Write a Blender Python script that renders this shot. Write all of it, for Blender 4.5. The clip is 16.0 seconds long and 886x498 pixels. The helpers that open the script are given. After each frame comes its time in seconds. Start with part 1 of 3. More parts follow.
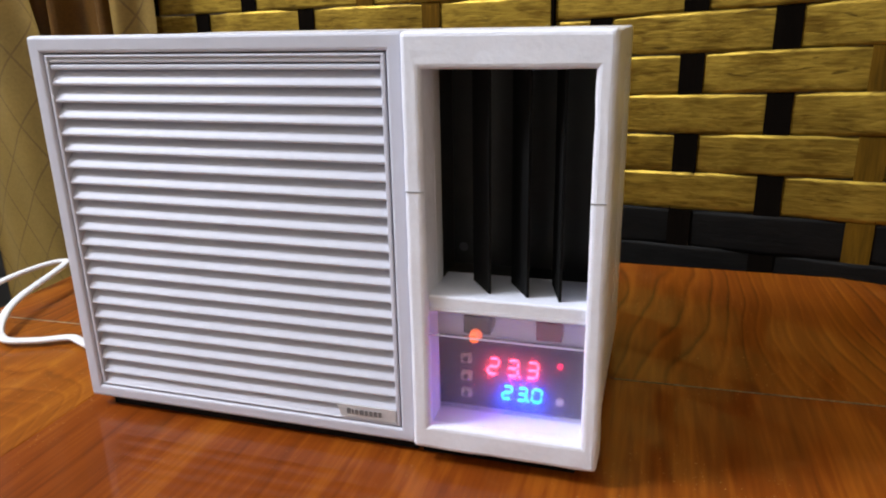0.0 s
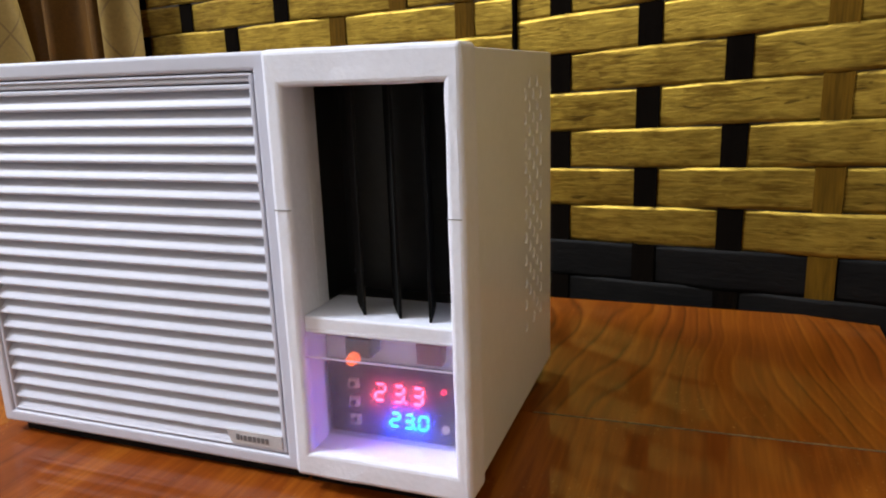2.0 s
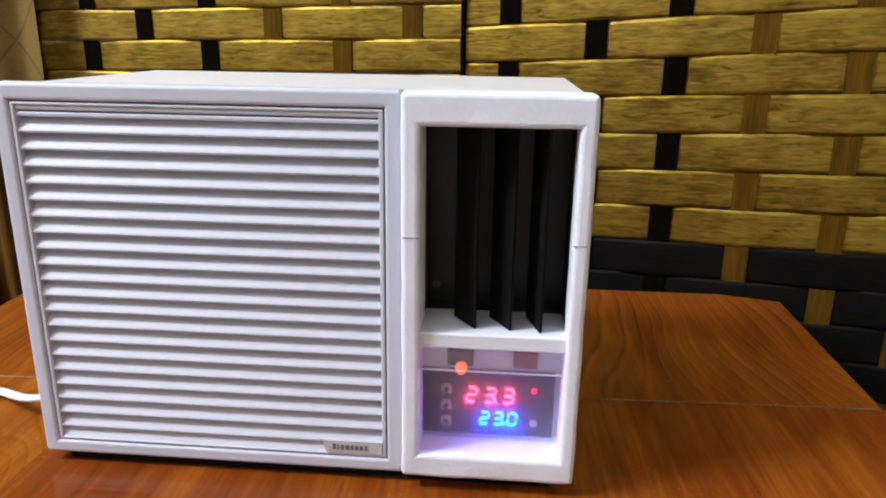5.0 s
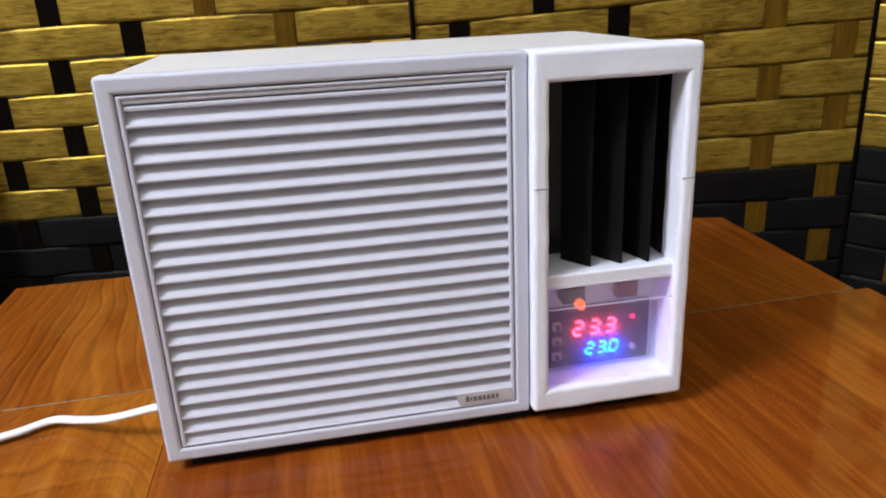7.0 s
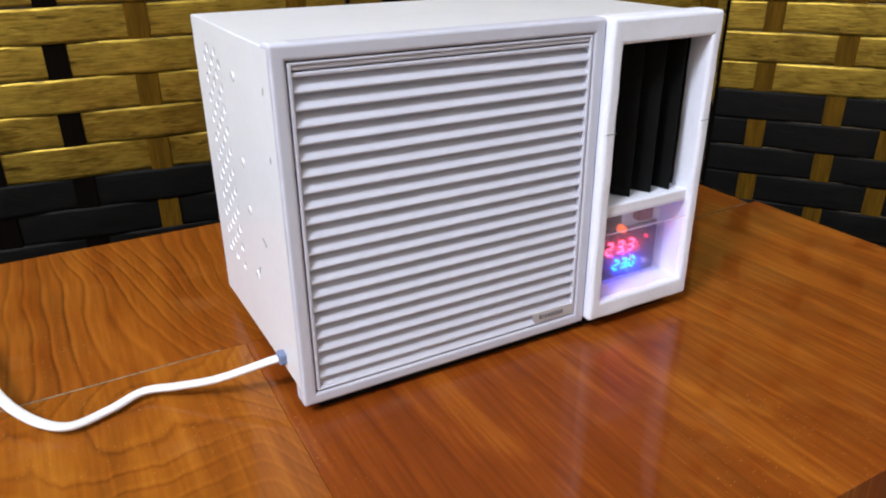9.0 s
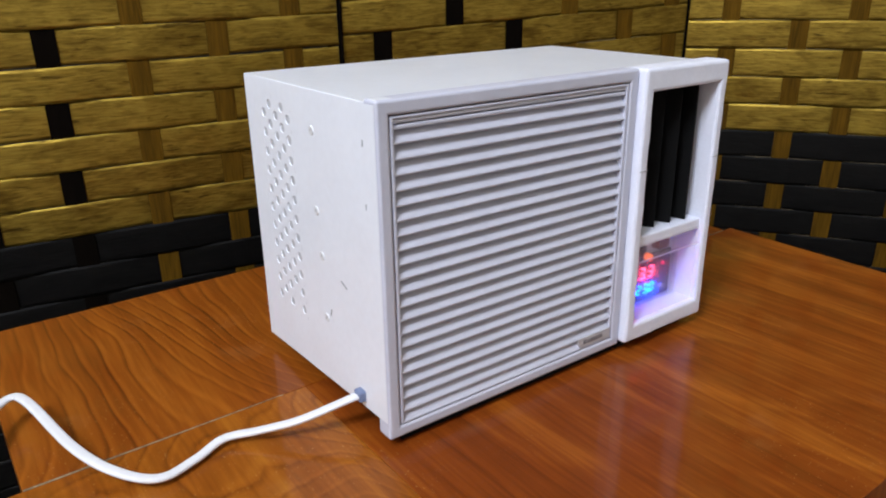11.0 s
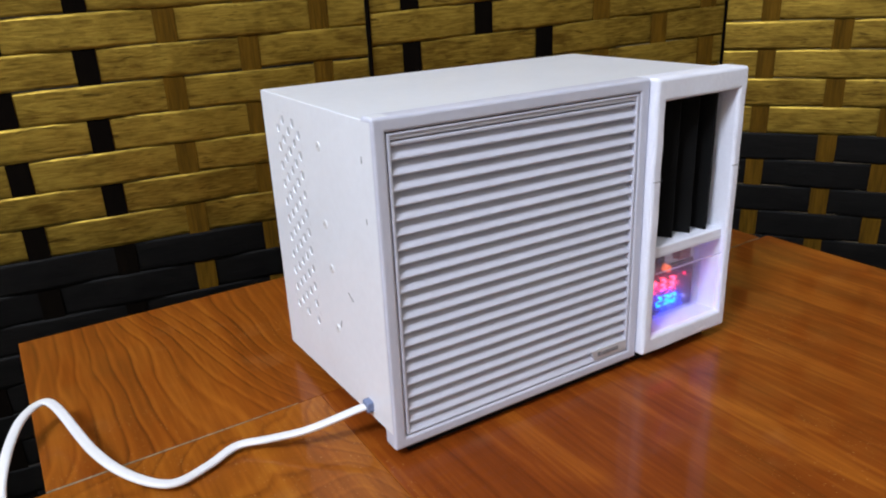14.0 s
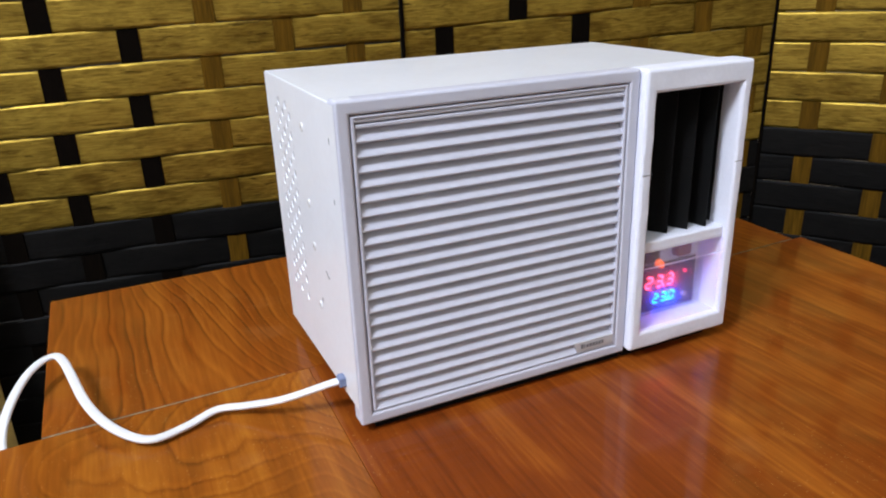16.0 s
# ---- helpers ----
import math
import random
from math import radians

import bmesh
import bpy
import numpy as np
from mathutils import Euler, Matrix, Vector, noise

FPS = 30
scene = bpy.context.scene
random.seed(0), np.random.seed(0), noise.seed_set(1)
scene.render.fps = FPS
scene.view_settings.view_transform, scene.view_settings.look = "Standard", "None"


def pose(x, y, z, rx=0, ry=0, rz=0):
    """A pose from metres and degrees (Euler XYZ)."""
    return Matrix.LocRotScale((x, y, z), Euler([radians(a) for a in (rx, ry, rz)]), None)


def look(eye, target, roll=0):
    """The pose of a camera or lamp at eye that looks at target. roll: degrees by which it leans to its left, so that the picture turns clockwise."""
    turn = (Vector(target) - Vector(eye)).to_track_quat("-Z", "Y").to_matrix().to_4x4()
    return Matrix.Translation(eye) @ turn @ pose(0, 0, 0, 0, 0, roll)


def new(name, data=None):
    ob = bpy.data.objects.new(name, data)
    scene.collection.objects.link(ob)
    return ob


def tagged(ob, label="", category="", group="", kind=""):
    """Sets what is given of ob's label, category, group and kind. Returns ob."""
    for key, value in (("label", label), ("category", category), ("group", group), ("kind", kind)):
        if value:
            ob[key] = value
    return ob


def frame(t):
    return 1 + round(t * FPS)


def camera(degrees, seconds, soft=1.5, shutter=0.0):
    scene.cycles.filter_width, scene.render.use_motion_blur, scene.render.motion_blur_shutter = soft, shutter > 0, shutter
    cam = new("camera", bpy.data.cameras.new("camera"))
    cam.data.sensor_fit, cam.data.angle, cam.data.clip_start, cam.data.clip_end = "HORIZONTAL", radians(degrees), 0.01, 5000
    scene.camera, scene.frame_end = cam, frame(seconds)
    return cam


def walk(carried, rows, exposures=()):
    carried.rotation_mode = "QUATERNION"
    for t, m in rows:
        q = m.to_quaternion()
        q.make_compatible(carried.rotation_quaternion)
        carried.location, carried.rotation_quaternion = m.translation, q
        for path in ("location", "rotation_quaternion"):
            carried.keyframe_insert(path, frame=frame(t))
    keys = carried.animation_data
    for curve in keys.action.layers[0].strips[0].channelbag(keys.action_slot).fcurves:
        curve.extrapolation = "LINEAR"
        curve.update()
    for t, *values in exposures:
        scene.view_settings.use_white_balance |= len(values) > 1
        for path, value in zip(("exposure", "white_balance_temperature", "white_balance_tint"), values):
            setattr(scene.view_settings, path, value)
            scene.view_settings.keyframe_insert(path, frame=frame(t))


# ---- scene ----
cam = camera(63.2, 16.0, soft=2.0)
PATH = [
    (0, (0.131, -0.236, 0.916), (-0.423, 1.585, 0.302), -1.2),
    (0.5, (0.149, -0.232, 0.914), (-0.419, 1.595, 0.331), -1.5),
    (1, (0.166, -0.231, 0.908), (-0.438, 1.608, 0.405), -2.2),
    (1.5, (0.18, -0.219, 0.906), (-0.48, 1.603, 0.412), -1.8),
    (2, (0.189, -0.216, 0.902), (-0.488, 1.606, 0.429), -2.0),
    (2.5, (0.186, -0.22, 0.901), (-0.484, 1.605, 0.431), -1.6),
    (3, (0.173, -0.227, 0.905), (-0.46, 1.614, 0.446), -0.6),
    (3.5, (0.147, -0.248, 0.911), (-0.421, 1.62, 0.478), 0.3),
    (3.7, (0.136, -0.257, 0.915), (-0.372, 1.634, 0.507), 0.9),
    (5.8, (0.04, -0.266, 0.933), (0.016, 1.626, 0.285), -1.1),
    (6, (0.025, -0.268, 0.932), (0.028, 1.623, 0.282), -1.6),
    (6.5, (-0.0105, -0.275, 0.9341), (0.1285, 1.5739, 0.1842), -1.4),
    (7, (-0.0391, -0.2733, 0.9334), (0.2786, 1.5861, 0.2687), -2.8),
    (7.5, (-0.0794, -0.2721, 0.9343), (0.3839, 1.5443, 0.2372), -3.1),
    (8, (-0.121, -0.2714, 0.9398), (0.4629, 1.4982, 0.2134), -4.0),
    (8.5, (-0.152, -0.266, 0.939), (0.58, 1.397, 0.104), -1.4),
    (9, (-0.188, -0.263, 0.951), (0.687, 1.338, 0.131), -0.5),
    (9.5, (-0.223, -0.252, 0.957), (0.797, 1.251, 0.121), 0.3),
    (10, (-0.247, -0.243, 0.954), (0.851, 1.239, 0.182), -0.1),
    (10.2, (-0.257, -0.247, 0.957), (0.829, 1.262, 0.219), -0.2),
    (12.5, (-0.263, -0.241, 0.959), (0.837, 1.275, 0.258), -1.5),
    (13, (-0.256, -0.247, 0.961), (0.82, 1.286, 0.259), -1.6),
    (13.5, (-0.252, -0.251, 0.96), (0.793, 1.3, 0.252), -1.8),
    (14, (-0.241, -0.26, 0.963), (0.722, 1.349, 0.264), -2.6),
    (14.5, (-0.23, -0.268, 0.965), (0.698, 1.371, 0.293), -2.8),
    (15, (-0.219, -0.277, 0.964), (0.643, 1.389, 0.272), -3.0),
    (15.5, (-0.208, -0.286, 0.965), (0.589, 1.412, 0.271), -3.5),
    (16, (-0.198, -0.289, 0.962), (0.563, 1.412, 0.235), -2.1),
]
EXPOSURES = [(0, 0.03, 6320, 10), (3.5, 0.09, 6220, 10), (6.5, 0.05, 6200, 10), (7.5, -0.12, 6220, 10), (8.8, -0.02, 6220, 10), (9.7, -0.22, 6170, 10), (12.5, -0.32, 6020, 10), (14.5, -0.3, 6020, 10), (16, -0.12, 6020, 10)]
walk(cam, [(t, look(eye, target, roll)) for t, eye, target, roll in PATH], EXPOSURES)

# ---------------------------------------------------------------- light
world = bpy.data.worlds.new("room_air")
scene.world = world
world.use_nodes = True
world.node_tree.nodes["Background"].inputs[0].default_value = (0.9, 0.95, 1.0, 1)
world.node_tree.nodes["Background"].inputs[1].default_value = 0.04


# one room lamp, high on the west side
bulb = bpy.data.lights.new("room_lamp_light", "POINT")
bulb.energy, bulb.shadow_soft_size, bulb.color = 120, 0.20, (0.90, 0.93, 1.0)
new("room_lamp_light", bulb).location = (-1.15, -0.48, 2.10)

# ---------------------------------------------------------------- materials


def material(name, colour, rough=0.5, gloss=0.5, metal=0.0, vary=0.12, scale=40.0, fine=400.0, bump=0.05, stretch=(1, 1, 1), coat=0.0, random_tint=0.0, dirt=None, dirt_amount=0.0):
    """A surface with a large and a small variation of its colour and a fine relief."""
    m = bpy.data.materials.new(name)
    m.use_nodes = True
    nt = m.node_tree
    b = nt.nodes["Principled BSDF"]
    b.inputs["Roughness"].default_value, b.inputs["Metallic"].default_value = rough, metal
    b.inputs["Coat Weight"].default_value, b.inputs["Coat Roughness"].default_value = coat, 0.06
    b.inputs["Specular IOR Level"].default_value = gloss
    geo = nt.nodes.new("ShaderNodeTexCoord")
    mapping = nt.nodes.new("ShaderNodeMapping")
    mapping.inputs["Scale"].default_value = stretch
    nt.links.new(geo.outputs["Object"], mapping.inputs["Vector"])
    if random_tint:
        chance, shift = nt.nodes.new("ShaderNodeObjectInfo"), nt.nodes.new("ShaderNodeMath")
        shift.operation = "MULTIPLY"
        shift.inputs[1].default_value = 37.0
        nt.links.new(chance.outputs["Random"], shift.inputs[0])
        nt.links.new(shift.outputs[0], mapping.inputs["Location"])
    big, small = nt.nodes.new("ShaderNodeTexNoise"), nt.nodes.new("ShaderNodeTexNoise")
    for n, s, d in ((big, scale, 3), (small, fine, 4)):
        n.inputs["Scale"].default_value, n.inputs["Detail"].default_value = s, d
        nt.links.new(mapping.outputs["Vector"], n.inputs["Vector"])
    add = nt.nodes.new("ShaderNodeMath")
    add.operation = "ADD"
    nt.links.new(big.outputs["Fac"], add.inputs[0])
    nt.links.new(small.outputs["Fac"], add.inputs[1])
    ramp = nt.nodes.new("ShaderNodeMapRange")
    ramp.inputs["From Min"].default_value, ramp.inputs["From Max"].default_value = 0.6, 1.4
    ramp.inputs["To Min"].default_value, ramp.inputs["To Max"].default_value = 1 - vary, 1 + vary
    nt.links.new(add.outputs[0], ramp.inputs["Value"])
    last = ramp.outputs["Result"]
    if random_tint:
        info = nt.nodes.new("ShaderNodeObjectInfo")
        rr = nt.nodes.new("ShaderNodeMapRange")
        rr.inputs["To Min"].default_value, rr.inputs["To Max"].default_value = 1 - random_tint, 1 + random_tint
        nt.links.new(info.outputs["Random"], rr.inputs["Value"])
        mul = nt.nodes.new("ShaderNodeMath")
        mul.operation = "MULTIPLY"
        nt.links.new(last, mul.inputs[0])
        nt.links.new(rr.outputs["Result"], mul.inputs[1])
        last = mul.outputs[0]
    mix = nt.nodes.new("ShaderNodeVectorMath")
    mix.operation = "SCALE"
    mix.inputs[0].default_value = colour
    nt.links.new(last, mix.inputs["Scale"])
    out = mix.outputs["Vector"]
    if dirt:
        blot = nt.nodes.new("ShaderNodeTexNoise")
        blot.inputs["Scale"].default_value, blot.inputs["Detail"].default_value = scale * 0.8, 6
        nt.links.new(mapping.outputs["Vector"], blot.inputs["Vector"])
        br = nt.nodes.new("ShaderNodeMapRange")
        br.inputs["From Min"].default_value, br.inputs["From Max"].default_value = 0.55, 0.8
        br.inputs["To Max"].default_value = dirt_amount
        nt.links.new(blot.outputs["Fac"], br.inputs["Value"])
        dm = nt.nodes.new("ShaderNodeMix")
        dm.data_type = "RGBA"
        nt.links.new(br.outputs["Result"], dm.inputs["Factor"])
        nt.links.new(out, dm.inputs[6])
        dm.inputs[7].default_value = (*dirt, 1)
        out = dm.outputs[2]
    nt.links.new(out, b.inputs["Base Color"])
    if bump:
        bp = nt.nodes.new("ShaderNodeBump")
        bp.inputs["Strength"].default_value, bp.inputs["Distance"].default_value = bump, 0.001
        nt.links.new(add.outputs[0], bp.inputs["Height"])
        nt.links.new(bp.outputs["Normal"], b.inputs["Normal"])
    return m


def glow(name, colour, strength):
    m = bpy.data.materials.new(name)
    m.use_nodes = True
    b = m.node_tree.nodes["Principled BSDF"]
    b.inputs["Base Color"].default_value = (*colour, 1)
    b.inputs["Emission Color"].default_value = (*colour, 1)
    b.inputs["Emission Strength"].default_value = strength
    return m


def lacquered_wood(name, dark, mid, light, seed, freq, warp_scale, warp_amount, line, streak, turn, cloud_scale=(70, 6, 1)):
    """Varnished veneer: growth lines along y, pores, lighter streaks and a glossy coat."""
    m = bpy.data.materials.new(name)
    m.use_nodes = True
    nt = m.node_tree
    b = nt.nodes["Principled BSDF"]
    geo = nt.nodes.new("ShaderNodeTexCoord")

    def maths(op, *values):
        n = nt.nodes.new("ShaderNodeMath")
        n.operation = op
        for i, v in enumerate(values):
            if isinstance(v, (int, float)):
                n.inputs[i].default_value = v
            else:
                nt.links.new(v, n.inputs[i])
        return n.outputs[0]

    def noise(scale, detail, rotation=0.0):
        mp, n = nt.nodes.new("ShaderNodeMapping"), nt.nodes.new("ShaderNodeTexNoise")
        mp.inputs["Scale"].default_value = scale
        mp.inputs["Rotation"].default_value = (0, 0, rotation)
        mp.inputs["Location"].default_value = (seed, seed * 1.7, 0)
        n.inputs["Scale"].default_value, n.inputs["Detail"].default_value = 1.0, detail
        nt.links.new(geo.outputs["Object"], mp.inputs["Vector"])
        nt.links.new(mp.outputs["Vector"], n.inputs["Vector"])
        return n.outputs["Fac"]

    def between(value, a, c, x=0.0, y=1.0):
        n = nt.nodes.new("ShaderNodeMapRange")
        n.interpolation_type = "SMOOTHSTEP"
        for k, v in (("From Min", a), ("From Max", c), ("To Min", x), ("To Max", y)):
            n.inputs[k].default_value = v
        nt.links.new(value, n.inputs["Value"])
        return n.outputs["Result"]

    sep = nt.nodes.new("ShaderNodeSeparateXYZ")
    nt.links.new(geo.outputs["Object"], sep.inputs[0])
    across = maths("ADD", sep.outputs["X"], maths("MULTIPLY", sep.outputs["Y"], turn))
    wobble = maths("ADD", noise(warp_scale, 1.0), maths("MULTIPLY", noise((90, 16, 1), 2.0), 0.05))
    rings = maths("FRACT", maths("ADD", maths("MULTIPLY", across, freq), maths("MULTIPLY", wobble, warp_amount)))
    strength = between(noise((22, 6, 1), 2.0), 0.35, 0.65, 0.15, 1.0)
    dark_line = maths("MULTIPLY", maths("MULTIPLY", between(rings, 0.74, 0.94), between(rings, 0.95, 1.0, 1.0, 0.0)), strength)
    light_line = maths("MULTIPLY", between(rings, 0.0, 0.10), between(rings, 0.12, 0.34, 1.0, 0.0))
    fine, cloud = noise((460, 24, 1), 8.0, turn), noise(cloud_scale, 4.0, turn)
    tone = maths("ADD", maths("MULTIPLY", fine, streak * 0.55), maths("MULTIPLY", cloud, streak))
    tone = maths("ADD", tone, 0.62 - streak * 0.775)
    tone = maths("ADD", maths("MULTIPLY_ADD", dark_line, -line, tone), maths("MULTIPLY", light_line, line * 0.45))
    ramp = nt.nodes.new("ShaderNodeValToRGB")
    e = ramp.color_ramp.elements
    e[0].position, e[0].color = 0.30, (*dark, 1)
    e[1].position, e[1].color = 0.95, (*light, 1)
    k = ramp.color_ramp.elements.new(0.62)
    k.color = (*mid, 1)
    nt.links.new(tone, ramp.inputs["Fac"])
    # dust and rubbed spots in the varnish
    dust = maths("MULTIPLY", between(noise((900, 700, 1), 1.0), 0.70, 0.76), between(noise((14, 11, 1), 3.0), 0.42, 0.62))
    rubbed = maths("MULTIPLY", between(noise((26, 34, 1), 5.0), 0.60, 0.74), 0.06)
    wear = nt.nodes.new("ShaderNodeMix")
    wear.data_type = "RGBA"
    nt.links.new(maths("MAXIMUM", maths("MULTIPLY", dust, 0.5), rubbed), wear.inputs["Factor"])
    nt.links.new(ramp.outputs["Color"], wear.inputs[6])
    wear.inputs[7].default_value = (0.50, 0.27, 0.10, 1)
    nt.links.new(wear.outputs[2], b.inputs["Base Color"])
    b.inputs["Roughness"].default_value = 0.40
    b.inputs["Specular IOR Level"].default_value, b.inputs["Coat Weight"].default_value = 0.08, 0.35
    bp = nt.nodes.new("ShaderNodeBump")
    bp.inputs["Strength"].default_value, bp.inputs["Distance"].default_value = 0.015, 0.001
    nt.links.new(fine, bp.inputs["Height"])
    nt.links.new(bp.outputs["Normal"], b.inputs["Normal"])
    nt.links.new(between(cloud, 0.2, 0.8, 0.045, 0.10), b.inputs["Coat Roughness"])
    return m


def frosted(name, haze_part, milk_part, body_part):
    """Clear plastic with a light haze: mostly see-through, part rough, part milky."""
    m = bpy.data.materials.new(name)
    m.use_nodes = True
    nt = m.node_tree
    b = nt.nodes["Principled BSDF"]
    b.inputs["Base Color"].default_value = (0.85, 0.85, 0.9, 1)
    b.inputs["Roughness"].default_value = 0.12
    clear = nt.nodes.new("ShaderNodeBsdfTransparent")
    haze = nt.nodes.new("ShaderNodeBsdfRefraction")
    haze.inputs["Roughness"].default_value, haze.inputs["IOR"].default_value = 0.80, 1.10
    milk = nt.nodes.new("ShaderNodeBsdfTranslucent")
    milk.inputs["Color"].default_value = (0.9, 0.9, 0.95, 1)
    last = clear
    for node, amount in ((haze, haze_part), (milk, milk_part), (b, body_part)):
        mix = nt.nodes.new("ShaderNodeMixShader")
        mix.inputs[0].default_value = amount
        nt.links.new(last.outputs[0], mix.inputs[1])
        nt.links.new(node.outputs[0], mix.inputs[2])
        last = mix
    nt.links.new(last.outputs[0], nt.nodes["Material Output"].inputs[0])
    return m


def paper_strip(name, light, dark, rough, metal, gloss, crack_amount):
    """Crinkled twisted-paper strip: long fibres, blotches, dark cracks and a wrinkled relief."""
    m = bpy.data.materials.new(name)
    m.use_nodes = True
    nt = m.node_tree
    b = nt.nodes["Principled BSDF"]
    b.inputs["Roughness"].default_value, b.inputs["Metallic"].default_value = rough, metal
    b.inputs["Specular IOR Level"].default_value = gloss
    geo, chance = nt.nodes.new("ShaderNodeTexCoord"), nt.nodes.new("ShaderNodeObjectInfo")

    def maths(op, *values):
        n = nt.nodes.new("ShaderNodeMath")
        n.operation = op
        for i, v in enumerate(values):
            if isinstance(v, (int, float)):
                n.inputs[i].default_value = v
            else:
                nt.links.new(v, n.inputs[i])
        return n.outputs[0]

    shift = maths("MULTIPLY", chance.outputs["Random"], 53.0)

    def noise(scale, detail, warp=0.0):
        mp, n = nt.nodes.new("ShaderNodeMapping"), nt.nodes.new("ShaderNodeTexNoise")
        mp.inputs["Scale"].default_value = scale
        n.inputs["Scale"].default_value, n.inputs["Detail"].default_value, n.inputs["Distortion"].default_value = 1.0, detail, warp
        nt.links.new(geo.outputs["Object"], mp.inputs["Vector"])
        nt.links.new(shift, mp.inputs["Location"])
        nt.links.new(mp.outputs["Vector"], n.inputs["Vector"])
        return n.outputs["Fac"]

    def between(value, a, c, x=0.0, y=1.0):
        n = nt.nodes.new("ShaderNodeMapRange")
        n.interpolation_type = "SMOOTHSTEP"
        for k, v in (("From Min", a), ("From Max", c), ("To Min", x), ("To Max", y)):
            n.inputs[k].default_value = v
        nt.links.new(value, n.inputs["Value"])
        return n.outputs["Result"]

    fibre, blotch = noise((55, 1, 620), 5.0, 0.4), noise((26, 1, 60), 4.0, 0.6)
    wrinkle, crack = noise((70, 1, 230), 4.0, 1.2), noise((38, 1, 300), 3.0, 0.8)
    tone = maths("ADD", maths("MULTIPLY", fibre, 0.45), maths("ADD", maths("MULTIPLY", blotch, 0.40), maths("MULTIPLY", wrinkle, 0.35)))
    tone = maths("ADD", tone, maths("MULTIPLY", chance.outputs["Random"], 0.10))
    mix = nt.nodes.new("ShaderNodeMix")
    mix.data_type = "RGBA"
    nt.links.new(between(tone, 0.40, 0.88), mix.inputs["Factor"])
    mix.inputs[6].default_value, mix.inputs[7].default_value = (*dark, 1), (*light, 1)
    cracked = nt.nodes.new("ShaderNodeMix")
    cracked.data_type = "RGBA"
    nt.links.new(between(crack, 0.62, 0.72, 0.0, crack_amount), cracked.inputs["Factor"])
    nt.links.new(mix.outputs[2], cracked.inputs[6])
    cracked.inputs[7].default_value = (dark[0] * 0.3, dark[1] * 0.25, dark[2] * 0.25, 1)
    nt.links.new(cracked.outputs[2], b.inputs["Base Color"])
    bp = nt.nodes.new("ShaderNodeBump")
    bp.inputs["Strength"].default_value, bp.inputs["Distance"].default_value = 0.28, 0.0012
    nt.links.new(maths("ADD", wrinkle, maths("MULTIPLY", fibre, 0.5)), bp.inputs["Height"])
    nt.links.new(bp.outputs["Normal"], b.inputs["Normal"])
    return m


WHITE_PLASTIC = material("white_plastic", (0.575, 0.585, 0.685), 0.5, vary=0.03, scale=30, fine=300, bump=0.02)
WHITE_SHEET = material("white_painted_sheet", (0.80, 0.825, 0.89), 0.30, gloss=0.5, vary=0.035, scale=25, fine=250, bump=0.06, dirt=(0.58, 0.57, 0.58), dirt_amount=0.15)
WHITE_FOAM = material("white_foam_board", (0.79, 0.81, 0.92), 0.6, vary=0.04, scale=60, fine=500, bump=0.18)
BLACK_CARD = material("black_card", (0.003, 0.003, 0.003), 0.75, gloss=0.15, vary=0.3, scale=50, fine=500, bump=0.05)
BLACK_INSIDE = material("black_inside", (0.011, 0.011, 0.011), 0.35, vary=0.3, scale=50, fine=300, bump=0.05)
# for small grey marks, and for the shade put between the louvres
DARK_GREY = material("dark_grey_marks_and_gap_shade", (0.085, 0.085, 0.10), 0.7, vary=0.2)
# grey that stands in for the shade inside the west vent holes
HOLE_SHADE = material("vent_hole_shade_grey", (0.46, 0.47, 0.50), 0.7, vary=0.1)
BADGE_GREY = material("badge_grey", (0.56, 0.56, 0.59), 0.35, metal=0.1, vary=0.08, fine=600)
BADGE_INK = material("badge_ink", (0.16, 0.16, 0.175), 0.4)
PCB = material("circuit_board_face", (0.045, 0.04, 0.055), 0.35, vary=0.15)
BUTTON = material("button_beige", (0.66, 0.56, 0.46), 0.5, vary=0.1)
COMPONENT = material("black_component", (0.02, 0.02, 0.022), 0.4)
RED_PART = material("red_relay", (0.20, 0.012, 0.025), 0.4)
LED_RED = glow("red_segments", (1.0, 0.055, 0.11), 12.0)
LED_BLUE = glow("blue_segments", (0.004, 0.075, 1.0), 36.0)
LED_ORANGE = glow("orange_indicator", (1.0, 0.16, 0.04), 0.85)
LED_DOT = glow("red_indicator", (1.0, 0.03, 0.1), 2.0)
COVER = frosted("hazy_clear_plastic", 0.12, 0.035, 0.03)
HALO_SHEET = frosted("digit_halo_plastic", 0.0, 0.13, 0.01)
COVER_BAND = frosted("milky_plastic_band", 0.05, 0.02, 0.035)
COVER_FOLD = frosted("milky_plastic_fold", 0.05, 0.30, 0.25)
CABLE_WHITE = material("cable_sheath", (0.74, 0.74, 0.76), 0.4, vary=0.05, scale=60)
CLIP_BLUE = material("strain_relief_grey_blue", (0.17, 0.21, 0.34), 0.45, vary=0.1)
# rubber of the feet; the same black also stands in for shade under the unit
RUBBER_AND_SHADE = material("rubber", (0.005, 0.005, 0.006), 0.85, gloss=0.15)
STEEL = material("painted_screw", (0.68, 0.69, 0.71), 0.35, vary=0.08, fine=900)
WOOD_BACK = lacquered_wood("varnished_wood_back", (0.074, 0.0140, 0.0020), (0.215, 0.053, 0.0042), (0.380, 0.124, 0.0115), 3.1, 88.0, (9, 5.5, 1), 9.5, 0.20, 0.50, 0.05)
WOOD_LEFT = lacquered_wood("varnished_wood_light", (0.080, 0.0180, 0.0025), (0.240, 0.066, 0.0050), (0.420, 0.150, 0.0130), 7.7, 30.0, (11, 8, 1), 15.0, 0.125, 0.6, 0.1)
